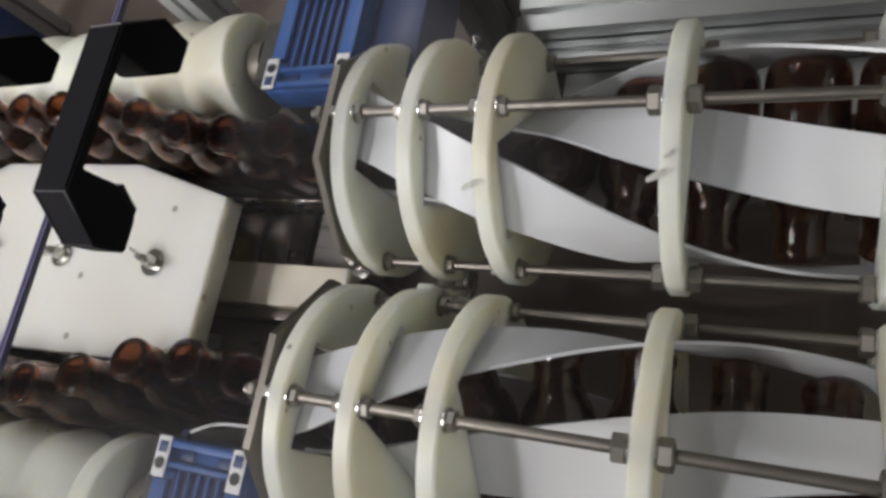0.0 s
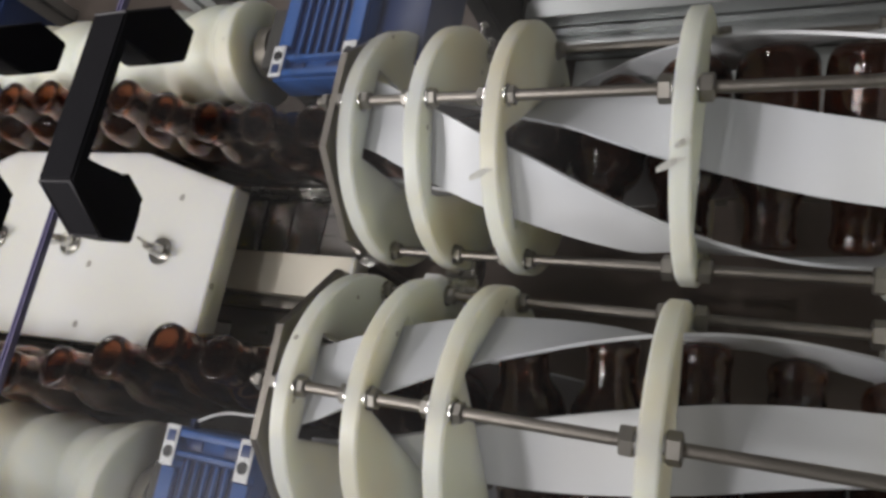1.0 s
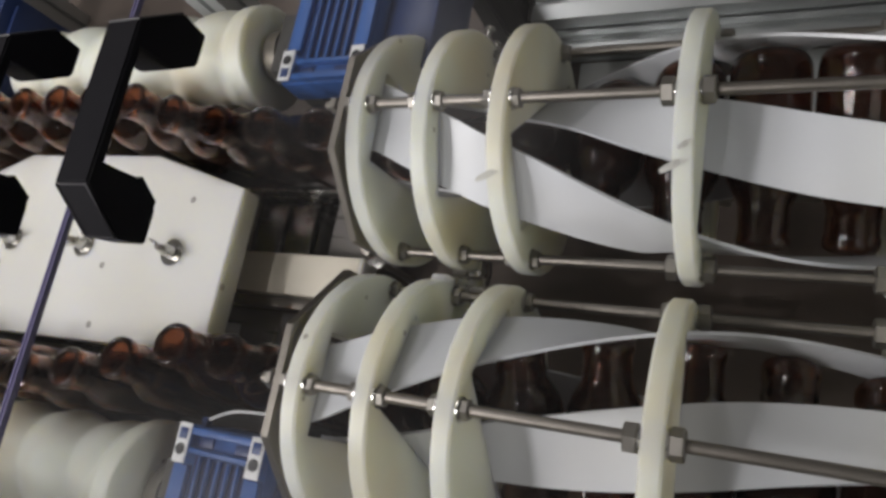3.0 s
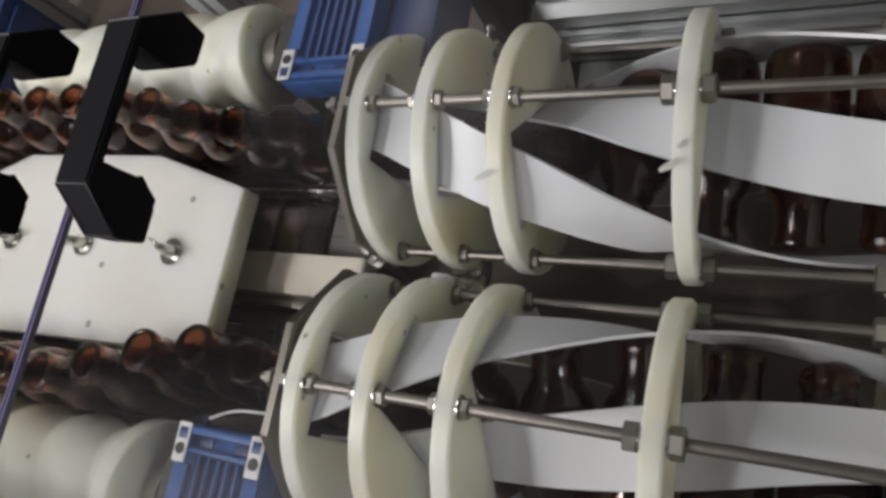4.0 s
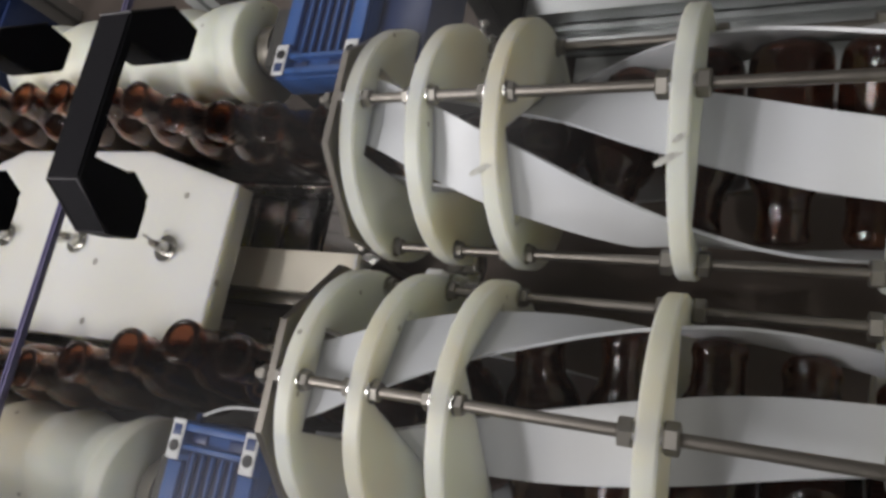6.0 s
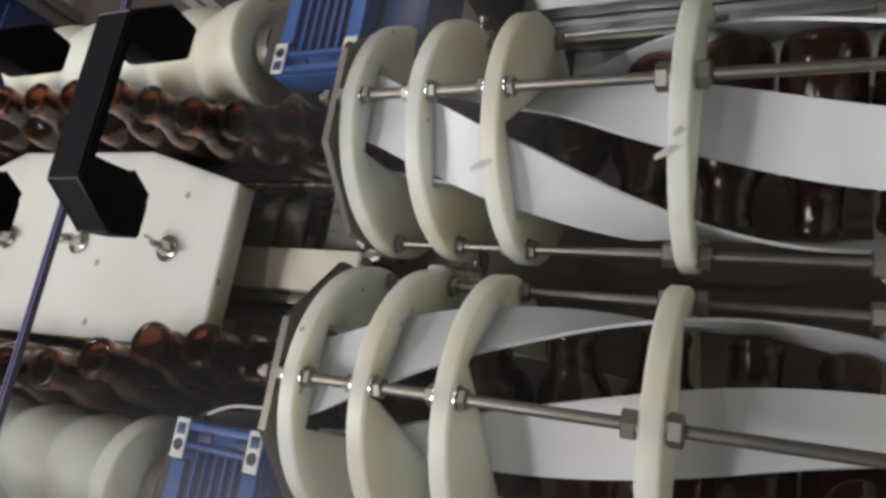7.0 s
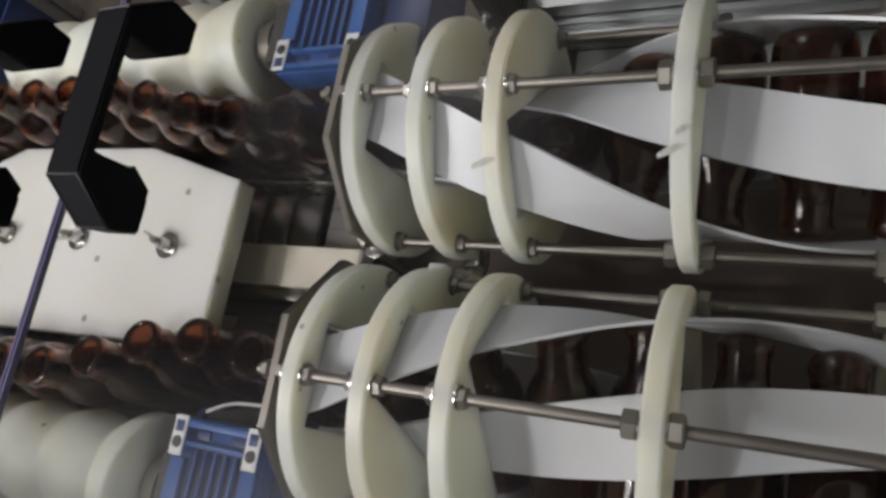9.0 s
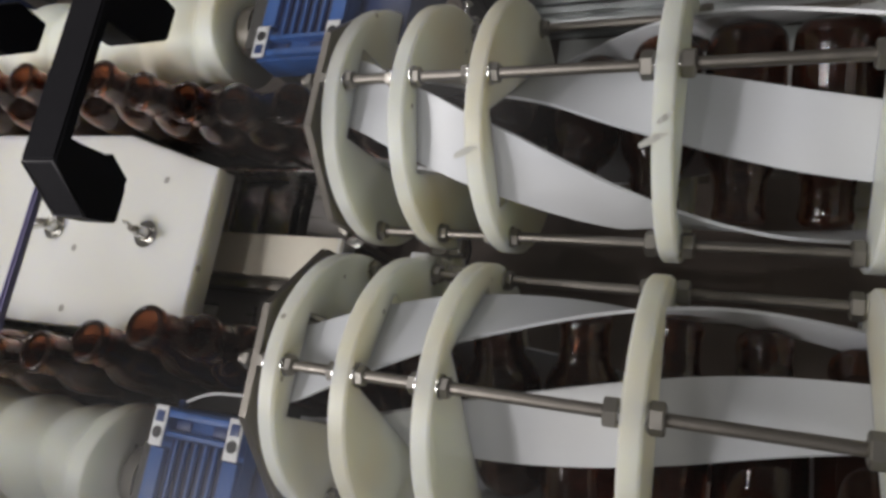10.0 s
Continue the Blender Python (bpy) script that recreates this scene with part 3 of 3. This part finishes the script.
tape(CAGES[1], DISCS[3] - 0.004, -29, 0.018, 0.0042, 30)
tape(CAGES[1], DISCS[3] + 0.001, -22, 0.010, 0.0032, 40)

# clamp between the two cages
cl = thing("clamp_bracket", "small bright angle bracket with bolts between the cages", "bracket")
part("arm", box(-0.186, -0.152, -0.0015, 0.0095, -0.048, -0.045, 0.0006), BRIGHT, cl)
part("upright", box(-0.1545, -0.1515, 0.0100, 0.0225, -0.048, -0.032, 0.0006), BRIGHT, cl)
part("gusset", box(-0.180, -0.157, 0.0100, 0.0165, -0.0475, -0.0425, 0.0008), ZINC, cl)
part("leg", box(-0.178, -0.166, -0.0010, 0.0050, -0.1249, -0.0485, 0.001), STEEL, cl)
part("bolt", lathe([(0.0, 0.005), (0.003, 0.005), (0.0034, 0.0035), (0.0034, 0.0), (0.0, 0.0)], 6), ZINC, cl, at=pose(-0.1805, 0.004, -0.0448))
part("bolt", lathe([(0.0, 0.004), (0.0028, 0.004), (0.003, 0.003), (0.003, 0.0), (0.0, 0.0)], 6), STEEL, cl, at=pose(-0.168, 0.0132, -0.0424))
part("wire", sweep([(-0.150 + 0.003 * math.sin(0.5 * k), 0.0260 - 0.0030 * k, -0.034 - 0.0018 * k) for k in range(8)], 0.0009, 8), BLACK, cl, "thin black wire")

# bent corner of the bed sheet beside the bar's end
tab = thing("sheet_corner", "bent bright corner of sheet steel at the end of the bar", "machine part")
part("flap", prism(((-0.266, 0.018), (-0.252, 0.014), (-0.244, 0.021), (-0.258, 0.028)), -0.054, -0.0525, "z", 0.0004), BRIGHT, tab)
part("post", box(-0.258, -0.252, 0.018, 0.023, -0.1249, -0.0545, 0.0006), STEEL, tab)
part("end_plate", box(-0.2705, -0.2675, -0.0150, 0.0210, -0.0745, -0.0500, 0.0005), HDPE, bar, "pale end plate")

# pale cable that bows over the block
cable = thing("cable", "thin white cable bowed between the block and the cage", "cable")
part("sheath", sweep([(-0.314 + 0.0060 * k, -0.1285 + 0.0085 * math.sin(math.pi * min(1.0, k / 5.5) / 2) + 0.0004 * k, 0.0335 + 0.0020 * math.sin(0.35 * k)) for k in range(11)], 0.0011, 8), LABEL, cable, smooth=80)
part("plug", box(-0.3165, -0.312, -0.1330, -0.1265, 0.0310, 0.0365, 0.0006), NAVY, cable, "dark plug")


# ---- bottles ----
def bottle_mesh():
    """A hollow bottle about its own z, centred on its middle: wide neck, sloping shoulder."""
    r = 0.0240
    outer = [(0.0, -0.0590), (0.010, -0.0602), (0.0160, -0.0606), (0.0196, -0.0588), (0.0224, -0.0550), (0.0236, -0.0500), (r, -0.0440), (r, 0.008), (0.0236, 0.0140), (0.0224, 0.0195), (0.0202, 0.0250), (0.0176, 0.0298), (0.0156, 0.0340),
             (0.0150, 0.0385), (0.0149, 0.0480), (0.0150, 0.0520), (0.0157, 0.0534), (0.0161, 0.0555), (0.0159, 0.0588), (0.0153, 0.0606), (0.0143, 0.0613), (0.0126, 0.0613), (0.0116, 0.0602)]
    inner = [(0.0111, 0.0580), (0.0112, 0.0400), (0.0142, 0.0300), (0.0188, 0.0215), (0.0208, 0.0100), (0.0210, 0.002), (0.0210, -0.046), (0.0196, -0.0535), (0.0160, -0.0568), (0.0, -0.0555)]
    return mesh_of(lathe(outer + inner, 36), "glass", AMBER, 50)


GLASS = bottle_mesh()
COLLAR = mesh_of(lathe([(0.0140, 0.0392), (0.0153, 0.0396), (0.0157, 0.0405), (0.0153, 0.0414), (0.0140, 0.0418)], 36, closed=True), "neck_ring", AMBER, 50)
BOTTLES = []
for sgn in (1, -1):
    for k in range(25):
        ob = thing("bottle", "dark amber glass bottle with a wide neck in the line", "bottle", "amber bottles")
        part("glass", GLASS, None, ob)
        part("neck_ring", COLLAR, None, ob)
        BOTTLES.append((ob, sgn, k))


# ---- handles on the clear doors ----
def bow_handle(x, y, z):
    ob = thing("door_handle", "black plastic bow handle bolted to a clear door", "handle", "door handles", pose(x, y, z))
    h, w, under, end = 0.0467, 0.0128, 0.0400, 0.0345
    leg = [(end, h), (0.0485, h), (0.0700, 0.0195), (0.0672, 0.0), (0.0464, 0.0), (0.0335, 0.0180), (end, under)]
    bar = [(-end, under), (end, under), (end, h), (-end, h)]
    bm = prism(bar, -w, w)
    bmesh.ops.bevel(bm, geom=[e for e in bm.edges if abs(e.verts[0].co.y - e.verts[1].co.y) > 0.01], offset=0.0012, segments=2, affect="EDGES")
    part("grip", bm, BLACK, ob)
    for s in (1, -1):
        bm = prism([(p * s, q) for p, q in leg], -w, w)
        es = [e for e in bm.edges if not all(abs(v.co.y - s * end) < 1e-6 for v in e.verts)]
        bmesh.ops.bevel(bm, geom=es, offset=0.0012, segments=2, affect="EDGES")
        way = Vector((0, s * 0.0272, 0.0215)).normalized()
        bm.normal_update()
        outer = max(bm.faces, key=lambda f: f.normal.dot(way) * f.calc_area())
        bmesh.ops.inset_individual(bm, faces=[outer], thickness=0.0022, depth=-0.0050)
        limb = part("leg", bm, BLACK, ob, "hollow-backed black leg")
        # grey rim puts the edge highlights, and some wear, into colour
        a = w - 0.0012
        ring = [(-a, s * 0.0492, 0.0462), (a, s * 0.0492, 0.0462), (a, s * 0.0697, 0.0203), (-a, s * 0.0697, 0.0203), (-a, s * 0.0492, 0.0462)]
        part("rim", sweep(ring, 0.0007, 6), EDGE_GREY, limb, "grey rim for worn and lit edges")
    return ob


bow_handle(-0.2862, 0.0312, 0.1636)
bow_handle(-0.3992, 0.0312, 0.1636)
for x0, x1, xe in ((-0.346, 0.56, -0.3475), (-0.470, -0.352, -0.3505)):
    dr = thing("clear_door", "clear acrylic door strip with a violet-dark cut edge", "door", "clear doors")
    pane = part("pane", box(x0, x1, -0.298, 0.40, 0.1592, 0.1632), ACRYLIC, dr, smooth=0)
    pane.visible_shadow = False
    part("edge", box(xe, xe + 0.0014, -0.298, 0.40, 0.1592, 0.1632), EDGE, dr, "violet-dark polished edge", smooth=0)


# ---- movement ----
TRAVEL = ((-1.0, -0.0815), (0.0, -0.0590), (1.2, -0.0290), (2.0, -0.0145), (2.7, 0.0035), (3.8, 0.0272), (4.5, 0.0385), (5.2, 0.0550), (6.3, 0.0800), (7.0, 0.0912), (8.0, 0.1145), (9.0, 0.1335), (10.0, 0.1565), (11.0, 0.178))
SHIFT = {1: 0.028, -1: -0.0012}      # the two lines are a little out of step


def travel(t):
    return blend(TRAVEL, t)


def bottle_pose(x, sgn):
    tip = blend(TIP, x) if x < -0.13 else lean(x, sgn)
    inward = 0.0 if sgn > 0 else blend(((-0.390, 0.0), (-0.355, 0.0055), (-0.325, 0.0085), (-0.295, 0.0045), (-0.25, 0.0)), x)
    return pose(x, sgn * (blend(LANE, x) - inward), blend(LIFT, x), sgn * tip, 0, 0)


def motions():
    for ob, sgn, k in BOTTLES:
        start = (5 - k) * PITCH + SHIFT[sgn]
        rows = []
        for i in range(21):
            t = i * 0.5
            rows.append((t, bottle_pose(start + travel(t), sgn)))
        walk(ob, rows)
    for ob, sgn in SCREWS:
        rows = []
        for i in range(61):
            t = i / 6.0
            a = sgn * 360.0 * (travel(t) + SHIFT[sgn] + 0.372) / PITCH + (180.0 if sgn < 0 else 0.0)
            rows.append((t, pose(-0.372, sgn * 0.188, 0.0) @ pose(0, 0, 0, a, 0, 0)))
        walk(ob, rows)
    for k, ob in enumerate(SLATS):
        walk(ob, [(i / 10, slat_pose(k * LINK + 0.1325 * i / 10)) for i in range(101)])


motions()
